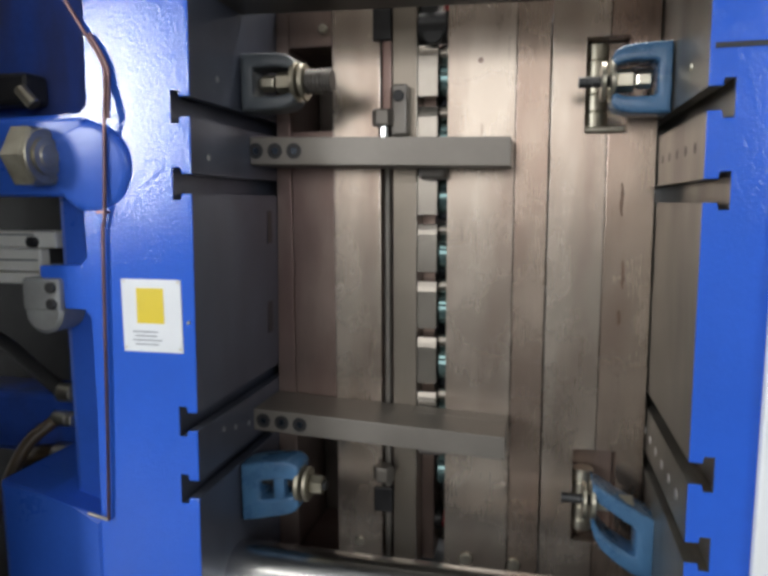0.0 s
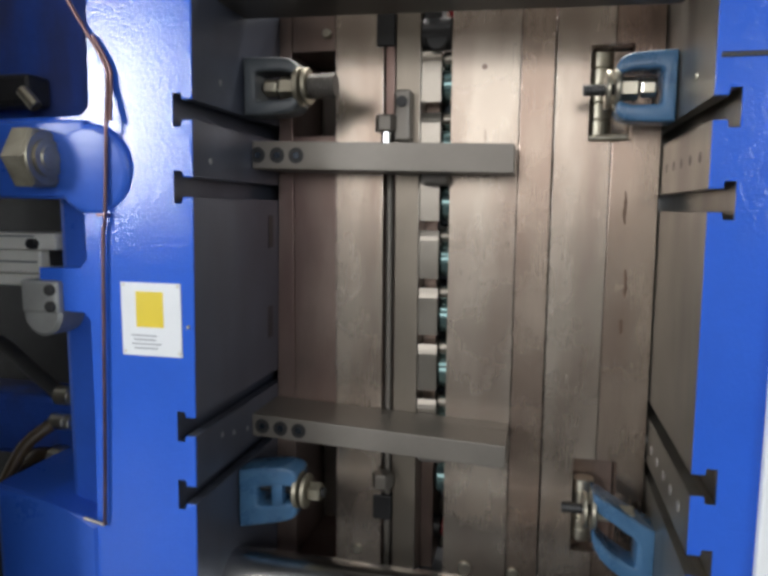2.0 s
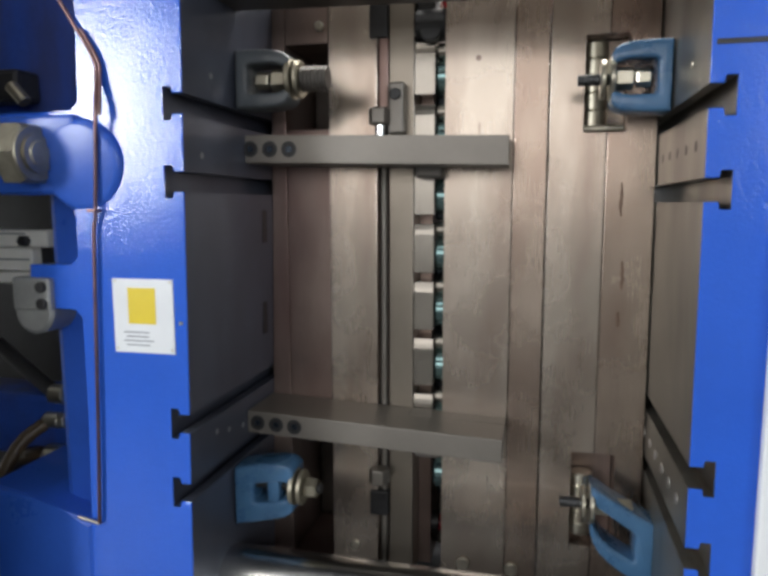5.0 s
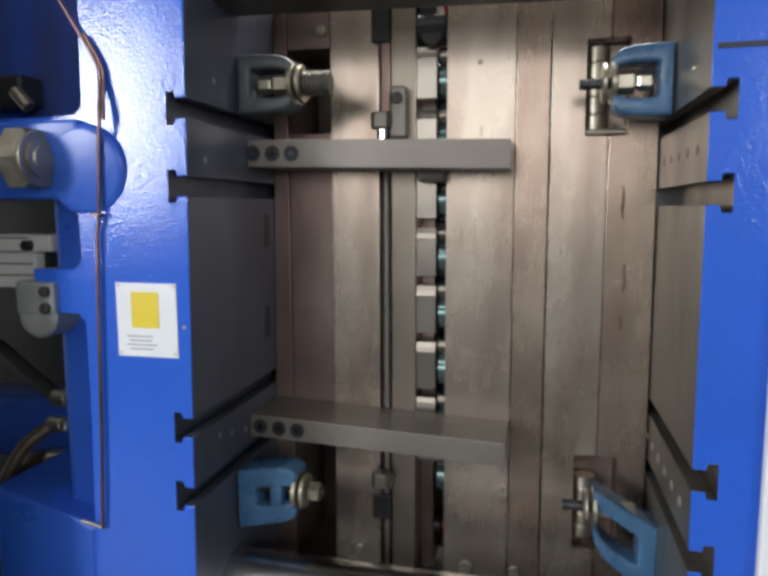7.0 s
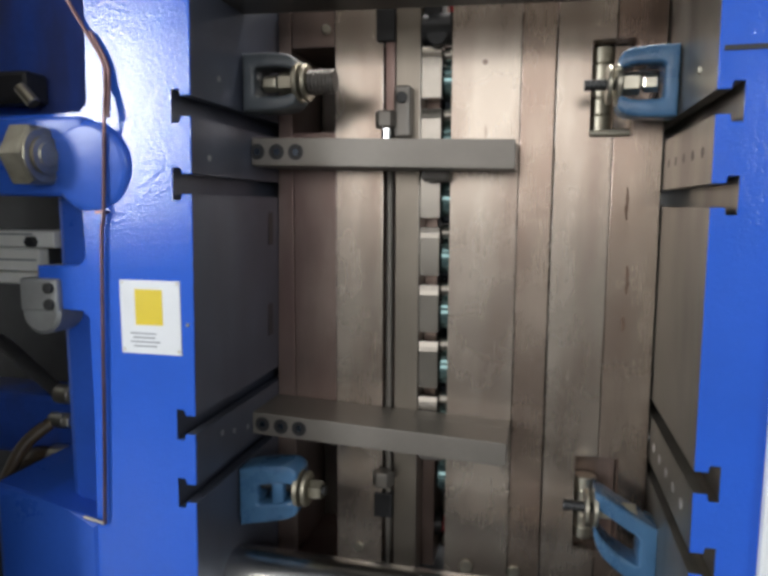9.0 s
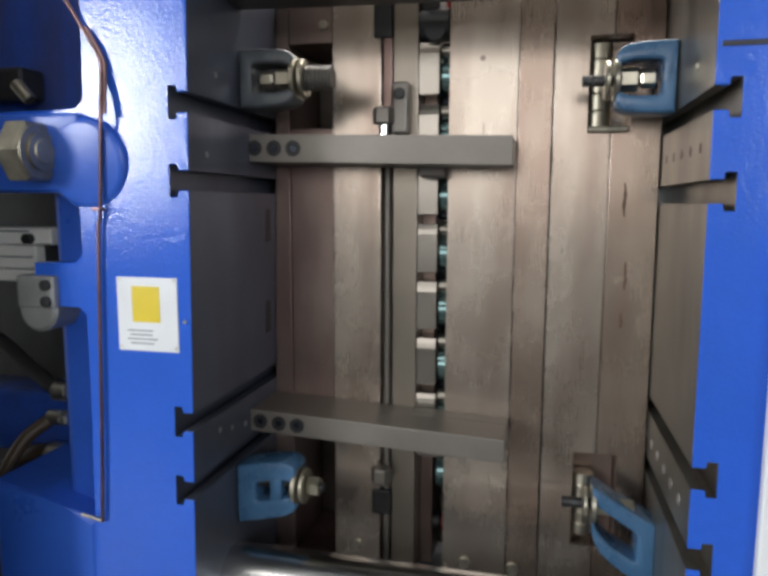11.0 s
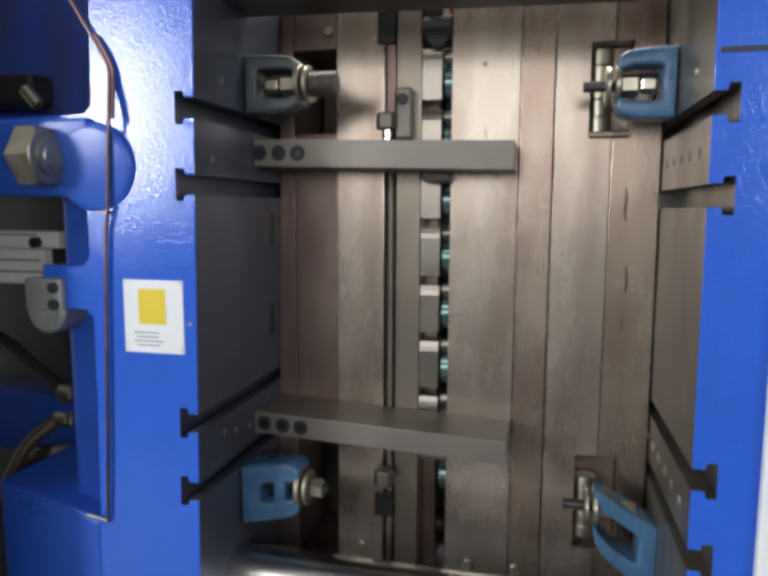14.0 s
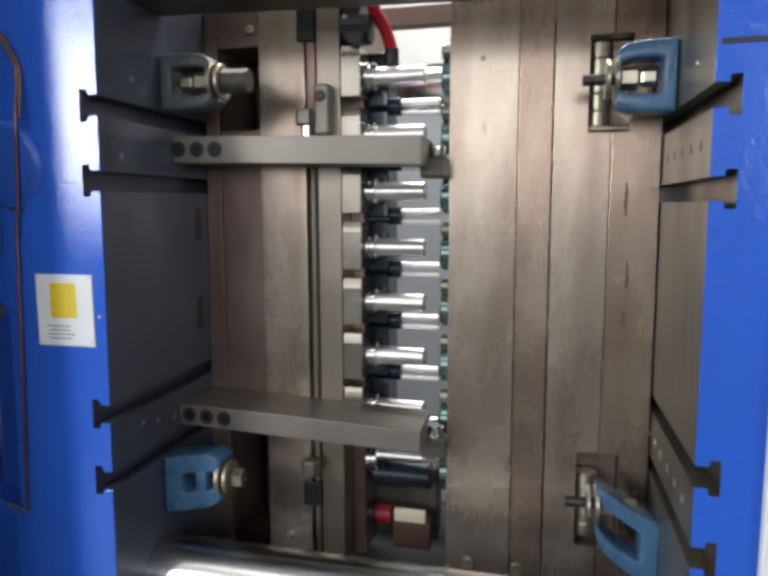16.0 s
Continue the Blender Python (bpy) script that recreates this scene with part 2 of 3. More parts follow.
# ---- the hall ----
def hall():
    def slab(name, x0, x1, y0, y1, z0, z1, mat, label):
        ob = thing(name, (0, 0, -Z0), label, "structure", kind="structure")
        part("slab", box(x0, x1, y0, y1, z0 - Z0, z1 - Z0, 0), mat, ob)
    slab("floor", -4.2, 4.2, -4.2, 4.2, -0.2, 0, FLOOR, "dark oily painted concrete hall floor")
    slab("ceiling", -4.2, 4.2, -4.2, 4.2, 4.0, 4.2, WALL, "pale painted hall ceiling")
    slab("wall_north", -4.2, 4.2, 4.0, 4.2, 0, 4.0, WALL, "pale painted hall wall")
    slab("wall_east", 4.0, 4.2, -4.0, 4.0, 0, 4.0, WALL, "pale painted hall wall")
    slab("wall_west", -4.2, -4.0, -4.0, 4.0, 0, 4.0, WALL, "pale painted hall wall")
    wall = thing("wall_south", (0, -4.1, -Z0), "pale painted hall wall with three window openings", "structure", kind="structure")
    # the second and third openings are added for the lamps set in them
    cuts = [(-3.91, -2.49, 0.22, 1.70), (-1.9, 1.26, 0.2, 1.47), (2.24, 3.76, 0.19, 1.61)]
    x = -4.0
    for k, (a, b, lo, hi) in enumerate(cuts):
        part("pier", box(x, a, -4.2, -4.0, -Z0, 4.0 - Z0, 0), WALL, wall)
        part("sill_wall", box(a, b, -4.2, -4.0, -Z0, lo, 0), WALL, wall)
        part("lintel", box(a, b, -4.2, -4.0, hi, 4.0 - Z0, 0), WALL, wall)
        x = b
        win = thing("window_%d" % (k + 1), ((a + b) / 2, -4.0, lo), "unseen hall window in a white frame, placed for its light", "structure", kind="structure")
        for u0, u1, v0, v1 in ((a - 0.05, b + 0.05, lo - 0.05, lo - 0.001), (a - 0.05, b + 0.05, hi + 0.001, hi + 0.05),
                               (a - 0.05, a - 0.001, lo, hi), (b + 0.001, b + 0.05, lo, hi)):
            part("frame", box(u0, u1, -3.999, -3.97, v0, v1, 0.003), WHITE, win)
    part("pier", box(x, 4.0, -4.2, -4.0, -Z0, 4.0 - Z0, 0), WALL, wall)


hall()


# ---- platens ----
SLOTS = (0.2695, 0.1675, -0.1675, -0.2685)


def slotted(xf, side, xb, dz, z_low, z_high):
    """Outline of a platen with T-slots in its face at xf; side is +1 where the platen lies to the right of it."""
    pts = [(xf, z_high)]
    for z in SLOTS:
        z += dz
        for u, v in ((0, 0.0133), (0.0155, 0.0133), (0.0155, 0.023), (0.0295, 0.023), (0.0295, -0.023), (0.0155, -0.023), (0.0155, -0.0133), (0, -0.0133)):
            pts.append((xf + side * u, z + v))
    return pts + [(xf, z_low), (xb, z_low), (xb, z_high)]


def platen_casting(name, xf, side, xb, dz, parent, face, shift, lean, rear=0.0):
    bm = prism(slotted(xf, side, xb, dz, -0.62, 0.62), 0, 0.75, bevel=0.0012)
    for v in bm.verts:
        v.co.x += shift + lean * v.co.z if abs(v.co.x - xb) > 0.001 else rear * v.co.z
    bm.normal_update()
    for f in bm.faces:
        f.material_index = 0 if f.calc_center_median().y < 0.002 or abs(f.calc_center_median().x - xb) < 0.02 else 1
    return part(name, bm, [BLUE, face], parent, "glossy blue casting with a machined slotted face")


def fixed_platen():
    x = 0.648
    p = thing("fixed_platen", (x + 0.04, 0.3, -0.62), "glossy blue fixed machine platen with T-slotted steel face", "machine platen")
    platen_casting("casting", x, 1, x + 0.0755, -0.015, p, PLATEN, -0.0022, -0.006)
    for k in range(5):
        part("tapped_hole", lathe("x", (x - 0.0036, 0.05 + 0.052 * k, 0.204), [(0, 0.0068), (0.0012, 0.0068)], 14), BLACK, p, "dark tapped hole")
    for k in range(6):
        part("tapped_hole", lathe("x", (x - 0.0018, 0.06 + 0.05 * k, -0.236), [(0, 0.0072), (0.0012, 0.0072)], 14), PIN, p, "bright plugged hole")
    part("seam", box(x + 0.001, x + 0.0745, -0.0012, 0.004, 0.308, 0.314, 0.0005), BLACK, p, "dark seam in the casting")
    part("plug", lathe("x", (x - 0.006, 0.09, 0.305), [(0, 0.004), (0.003, 0.005)], 14), ZINC, p)
    return p


fixed_platen()


def white_guard():
    g = thing("guard_panel", (0.9, -0.01, -Z0), "white powder-coated machine guard panel beside the platen", "guard panel")
    part("sheet", box(0.7185, 1.6, -0.016, -0.003, -Z0 + 0.001, 0.9, 0.003), WHITE, g)


white_guard()


FACE_LEAN = 0.018  # the moving platen's face is a little out of square


def moving_platen():
    p = thing("moving_platen", (-0.07, 0.3, -0.62), "glossy blue moving machine platen with T-slotted steel face", "machine platen", moving=True)
    platen_casting("casting", 0, -1, -0.157, 0, p, PLATEN_SHADED, 0.0035, FACE_LEAN, 0.028)
    # rear web, bosses and foot behind the slab
    part("web", box(-0.245, -0.15, 0.045, 0.6, -0.62, 0.262, 0.012), BLUE_SATIN, p, "set-back blue rib")

    for y, z in ((0.08, 0.318), (0.05, 0.205), (0.08, -0.205), (0.12, -0.215), (0.17, -0.225), (0.2, -0.22)):
        part("tapped_hole", lathe("x", (0.0029 + FACE_LEAN * z, y, z), [(0, 0.0045), (0.0012, 0.0045)], 14), GREY, p, "dull plugged hole")
    part("edge_plug", rod("y", (-0.006, -0.0025, -0.024), 0.004, 0.0026, 12, c=0.0008), ZINC, p, "small bright plug at the casting's edge")
    # black plates on the face draw the shade of two recesses
    for z in (0.10, -0.06):
        part("recess_shade", box(0.0023 + FACE_LEAN * z, 0.0041 + FACE_LEAN * z, 0.255, 0.275, z - 0.028, z + 0.028, 0), BLACK, p, "black plate for the shade in a face recess")

    # flat round lug end and the band that leads to it
    lug = lathe("y", (-0.146, -0.0085, 0.19), [(0, 0.052), (0.0006, 0.0555), (0.0022, 0.059), (0.005, 0.062), (0.0088, 0.0635), (0.03, 0.0635)], 72)
    band = box(-0.42, -0.146, -0.0078, 0.04, 0.152, 0.2585, 0.006, segments=4)
    for v in lug.verts[:] + band.verts[:]:
        v.co.y -= 0.11 * (v.co.z - 0.19)
    part("toggle_lug", lug, BLUE_SATIN, p, "round blue toggle lug", smooth=True)
    part("lug_band", band, BLUE_SATIN, p, "blue band beside the lug", smooth=True)
    # side wall with three openings, their inner corners rounded
    outline = rounded([(-0.146, 0.287), (-0.149, 0.266, 0.012), (-0.42, 0.262), (-0.42, 0.152), (-0.164, 0.151, 0.014), (-0.163, 0.053, 0.012),
                       (-0.246, 0.052), (-0.246, -0.011), (-0.162, -0.011, 0.01), (-0.166, -0.345), (-0.146, -0.345)])
    part("side_wall", prism(outline, 0.0015, 0.03, bevel=0.004), BLUE, p, "blue side wall with rounded openings")
    foot = prism([(-0.352, -0.292), (-0.27, -0.304), (-0.22, -0.317), (-0.164, -0.332), (-0.164, -0.6), (-0.352, -0.6)], 0.003, 0.5, bevel=0.012)
    part("foot", foot, BLUE_SATIN, p, "dull oily blue foot with a sloping top")
    part("upper_rib", box(-1.2, -0.148, 0.13, 0.3, 0.268, 0.62, 0.01), BLUE_SHADED, p, "blue upper rib, its shade put in the paint")
    part("lower_rib", box(-0.62, -0.30, 0.2, 0.3, -0.33, -0.21, 0.012), BLUE_SHADED, p, "blue lower rib, its shade put in the paint")
    # black sheet added where the interior behind the openings is only dark
    part("dark_backdrop", box(-1.3, -0.246, 0.502, 0.52, -0.6, 0.62, 0.002), BLACK, p, "black sheet for the unlit interior")
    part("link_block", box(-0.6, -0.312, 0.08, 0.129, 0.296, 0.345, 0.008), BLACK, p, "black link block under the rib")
    fit = rod("z", (0, 0, 0), 0.036, 0.010, 20)
    bmesh.ops.transform(fit, matrix=Matrix.Translation((-0.321, 0.075, 0.318)) @ Matrix.Rotation(radians(137), 4, "Y"), verts=fit.verts)
    part("grease_fitting", fit, OLD_SHADED_ZINC, p, smooth=True)
    return p


moving_platen()


def toggle_nut():
    g = thing("hex_nut", (-0.23, 0.0, 0.2), "large zinc-plated hexagon nut on the toggle lug", "nut", moving=True)
    turn = Matrix.Translation((-0.236, -0.024, 0.206)) @ Matrix.Rotation(radians(88), 4, "Z")
    for name, bm, sm in (("nut", hexagon("y", (0, -0.036, 0), 0.036, 0.045), False),
                         ("washer_face", rod("y", (0, -0.039, 0), 0.004, 0.038, 36), True),
                         ("bolt_end", lathe("y", (0, -0.046, 0), [(0, 0.016), (0.002, 0.018), (0.003, 0.026), (0.03, 0.028)], 36), True)):
        bmesh.ops.transform(bm, matrix=turn, verts=bm.verts)
        part(name, bm, OLD_SHADED_ZINC, g, smooth=sm)


toggle_nut()


def copper_tube():
    g = thing("copper_pipe", (-0.12, -0.006, 0.0), "thin tarnished copper lubrication pipe clipped to the blue platen", "pipe", moving=True)
    line = curve([(-0.20, -0.006, 0.47), (-0.163, -0.006, 0.408), (-0.118, -0.006, 0.335), (-0.1125, -0.007, 0.305), (-0.109, -0.0172, 0.255),
                  (-0.1165, -0.0125, 0.19), (-0.1255, -0.007, 0.12), (-0.131, -0.006, 0.08), (-0.142, -0.006, -0.2), (-0.1486, -0.006, -0.327)], 6)
    part("pipe", tube(line, 0.0027), COPPER, g, smooth=True)
    twin = [v + Vector((0.0058, 0, 0)) for v in line[9:25]]
    part("twin_pipe", tube(twin, 0.0025), COPPER, g, smooth=True)
    part("pipe_end", tube([(-0.1486, -0.006, -0.327), (-0.165, -0.008, -0.322), (-0.18, -0.01, -0.318)], 0.0025), ZINC, g, smooth=True)
    part("clip", box(-0.134, -0.120, -0.014, 0.0, 0.1275, 0.1315, 0.001), COPPER, g)


copper_tube()


def warning_sticker():
    g = thing("warning_sticker", (-0.057, -0.002, -0.02), "white warning plate with a yellow square and small grey text", "sign", moving=True)
    part("plate", box(-0.1090, -0.0160, -0.0016, 0.0004, -0.0680, 0.0358, 0.0004), STICKER, g)
    part("yellow_square", box(-0.0855, -0.0430, -0.0022, -0.0012, -0.027, 0.0235, 0.0002), YELLOW, g, "yellow warning square")
    rnd = random.Random(4)
    for k in range(4):
        z = -0.039 - 0.006 * k
        x0 = -0.094 + 0.004 * (k % 2)
        part("text_bar", box(x0, x0 + rnd.uniform(0.03, 0.07), -0.0021, -0.0012, z - 0.0011, z + 0.0011, 0), INK, g)
    for x in (-0.105, -0.020):
        for z in (0.0325, -0.0625):
            part("rivet", rod("y", (x, -0.0028, z), 0.003, 0.0022, 10, c=0.0008), ZINC, g)


warning_sticker()


def link_rail():
    g = thing("guide_rail", (-0.42, 0.2, 0.03), "pale aluminium guide rail behind the blue platen", "rail", moving=True)
    part("upper_profile", box(-0.72, -0.347, 0.16, 0.22, 0.065, 0.094, 0.003), ALU, g)
    part("middle_profile", box(-0.72, -0.384, 0.166, 0.22, 0.023, 0.0635, 0.003), ALU, g)
    part("lower_profile", box(-0.72, -0.388, 0.163, 0.22, 0.001, 0.0205, 0.003), ALU, g)
    # black block put in for the dark gap at the rail's end
    part("gap_block", box(-0.3835, -0.352, 0.185, 0.22, 0.015, 0.0645, 0.003), BLACK, g)
    part("screw", hexagon("y", (-0.389, 0.148, 0.076), 0.014, 0.010), BLACK, g)
    for z in (0.0885, 0.0435):
        part("groove", box(-0.719, -0.39, 0.1585 if z > 0.06 else 0.1645, 0.1655, z - 0.0015, z + 0.0015, 0), GREY, g)


link_rail()


def knuckle():
    g = thing("link_knuckle", (-0.25, 0.08, -0.03), "rounded grey cast knuckle with two socket screws", "machine part", moving=True)
    part("body", lathe("y", (-0.2375, -0.006, -0.016), [(0, 0.027), (0.004, 0.032), (0.078, 0.032), (0.082, 0.027)], 36), GREY, g, smooth=True)
    part("pad", box(-0.2695, -0.206, -0.008, 0.072, -0.014, 0.034, 0.004), GREY, g)
    for z in (0.021, -0.003):
        part("socket_screw", rod("y", (-0.219, -0.014, z), 0.012, 0.008, 18), BLACK, g)


knuckle()


def hoses():
    for pts, r, mat, lab in (
            ([(-0.6, 0.2, -0.46), (-0.52, 0.2, -0.42), (-0.45, 0.19, -0.335), (-0.385, 0.18, -0.32)], 0.02, BROWN_HOSE, "oily brown hydraulic hose"),
            ([(-0.5, 0.1, -0.5), (-0.47, 0.12, -0.40), (-0.44, 0.16, -0.30), (-0.40, 0.2, -0.255)], 0.012, BROWN_HOSE, "oily brown hydraulic hose"),
            ([(-0.7, 0.25, -0.10), (-0.56, 0.24, -0.12), (-0.46, 0.22, -0.17), (-0.385, 0.2, -0.205)], 0.014, RUBBER, "black rubber hydraulic hose")):
        g = thing("hydraulic_hose", pts[-1], lab, "hose", "hoses behind the platen", moving=True)
        part("hose", tube(curve(pts), r, 14), mat, g, smooth=True)
        x, y, z = pts[-1]
        part("ferrule", rod("x", (x - 0.006, y, z), 0.03, r * 1.25, 18), ZINC, g, smooth=True)
        part("fitting_nut", hexagon("x", (x + 0.02, y, z), 0.016, r * 1.2), ZINC, g)


hoses()


# ---- tie bars ----
def tie_bar(y, z, r, label):
    g = thing("tie_bar", (0.3, y, z), label, "tie bar", "tie bars")
    part("bar", rod("x", (-0.15, y, z), 0.87, r, 64), TIE_STEEL, g, smooth=True)
    part("end_collar", lathe("x", (0.64, y, z), [(0, r + 0.006), (0.0075, r + 0.006)], 64), BLACK, g, "dark collar at the fixed platen", smooth=True)
    return g


tie_bar(0.12, -0.468, 0.055, "polished chrome lower tie bar between the platens")
tie_bar(0.66, 0.385, 0.05, "polished chrome rear tie bar between the platens")
tie_bar(0.66, -0.468, 0.055, "polished chrome rear tie bar between the platens")


def top_beam():
    g = thing("top_beam", (0.3, 0.12, 0.39), "dark sheet-steel beam across the top of the mould space", "beam")
    bm = box(-0.13, 0.64, 0.07, 0.17, 0.424, 0.52, 0.006)
    for v in bm.verts:
        v.co.z -= 0.024 * (v.co.x - 0.2)
    part("beam", bm, BEAM, g)
    bm = box(-0.13, 0.64, 0.0665, 0.0698, 0.47, 0.48, 0.001)
    part("lip", bm, BLACK, g)


top_beam()


# screen added out of view to shade the openings and bound the paint's highlight
def side_blocker():
    g = thing("light_screen", (-0.53, -0.1, -Z0), "unseen dark screen that keeps window light off the toggle side", "door frame")
    part("upright", box(-0.55, -0.52, -0.40, -0.1255, -Z0 + 0.001, 0.9, 0.004), BEAM, g)
    part("screen_sheet", box(-1.2, -0.285, -0.125, -0.105, -Z0 + 0.001, 0.9, 0.003), BEAM, g)


side_blocker()


# ---- the mould ----
YM, YB, ZT, ZB = 0.30, 0.56, 0.47, -0.54
PITCH = 0.099
ROWS = [0.058 + PITCH * k for k in range(-4, 4)]


def fixed_half():
    g = thing("fixed_mould_half", (0.48, YM, ZB), "brown ground-steel fixed half of an injection mould", "injection mould")
    # cavity plate with a hollow for the cores
    part("cavity_plate", prism_up([(0.3136, YM), (0.4236, YM), (0.4236, YB), (0.3136, YB), (0.3136, YM + 0.2), (0.420, YM + 0.2),
                                   (0.420, YM + 0.022), (0.3136, YM + 0.022)], ZB, ZT), MOLD_PALE, g, "pale ground cavity plate with oily smears")
    part("runner_plate", box(0.4258, 0.4776, YM, YB, ZB, ZT, 0.0007), MOLD, g, "brown ground runner plate")
    # plates with a pocket at top and bottom for the clamps
    part("manifold_plate", prism([(0.4804, ZB), (0.5676, ZB), (0.5676, -0.44), (0.5315, -0.44), (0.5315, -0.2745), (0.5676, -0.2745),
                                  (0.5676, 0.2485), (0.5315, 0.2485), (0.5315, 0.398), (0.5676, 0.398), (0.5676, ZT), (0.4804, ZT)],
                                 YM, YB, bevel=0.0007), MOLD_PALE, g, "ground manifold plate with pockets")
    part("clamping_plate", prism([(0.6430 - 0.006 * ZT, ZT), (0.5692, ZT), (0.5692, 0.398), (0.598, 0.398), (0.598, 0.2485), (0.5692, 0.2485),
                                  (0.5692, -0.2745), (0.602, -0.2745), (0.602, -0.44), (0.5692, -0.44), (0.5692, ZB), (0.6430 - 0.006 * ZB, ZB)],
                                 YM, YB, bevel=0.0007), MOLD, g, "brown clamping plate with stain streaks")
    part("pocket_floor", box(0.533, 0.5965, YM + 0.045, YB, 0.25, 0.3965, 0.001), MOLD_PALE, g)
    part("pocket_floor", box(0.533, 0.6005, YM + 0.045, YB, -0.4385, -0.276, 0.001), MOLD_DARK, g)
    # rust streaks down the clamping plate
    rnd = random.Random(9)
    for x, z0, z1 in ((0.594, 0.118, 0.171), (0.600, 0.0, 0.047), (0.597, -0.06, -0.035)):
        zs = [z1 + (z0 - z1) * k / 9 for k in range(10)]
        half = [0.0006 + 0.0022 * math.sin(math.pi * (k + 0.5) / 10) * rnd.uniform(0.5, 1.3) for k in range(10)]
        mid = [x + rnd.uniform(-0.0012, 0.0012) for k in range(10)]
        part("rust_streak", prism([(m + h, z) for m, h, z in zip(mid, half, zs)] + [(m - h, z) for m, h, z in zip(mid, half, zs)][::-1],
                                  YM - 0.0003, YM + 0.0004), RUST, g, "dark rust streak")
    # zinc rod added to draw the bright glint along the pocket's lower lip
    part("pocket_lip", rod("x", (0.532, YM + 0.006, 0.255), 0.062, 0.0055, 16), ZINC, g, smooth=True)
    part("dowel_hole", lathe("y", (0.367, YM - 0.0006, 0.371), [(0, 0.0045), (0.001, 0.0045)], 14), MOLD_DARK, g)
    part("scribe_mark", box(0.3695, 0.371, YM - 0.0006, YM + 0.0005, 0.253, 0.27, 0), MOLD_DARK, g)
    for x in (0.353, 0.437):
        part("screw", rod("y", (x, YM - 0.006, -0.497), 0.01, 0.0115, 18), ZINC, g, smooth=True)
    for z in ROWS:
        part("cavity_ring", lathe("x", (0.2965, YM + 0.04, z - 0.006), [(0, 0.026), (0.003, 0.03), (0.0168, 0.03)], 36), TEAL, g, "teal-tinted polished cavity ring", smooth=True)
        part("guide_bush", lathe("x", (0.2965, YM + 0.03, z + 0.036), [(0, 0.0115), (0.002, 0.0135), (0.0168, 0.0135)], 28), TOOTH, g, smooth=True)
    for z0, z1 in ((-0.425, -0.315), (0.258, 0.39)):
        n = 5
        prof = []
        for k in range(n):
            a = (z1 - z0) * k / n
            prof += [(a, 0.0165), (a + 0.002, 0.0185), (a + (z1 - z0) / n - 0.003, 0.0185), (a + (z1 - z0) / n - 0.001, 0.0165)]
        part("jack_post", lathe("z", (0.5505, YM + 0.024, z0), prof, 28), ZINC if z0 < 0 else OLD_SHADED_ZINC, g, "bright ringed jack post in the pocket", smooth=True)
    return g


fixed_half()


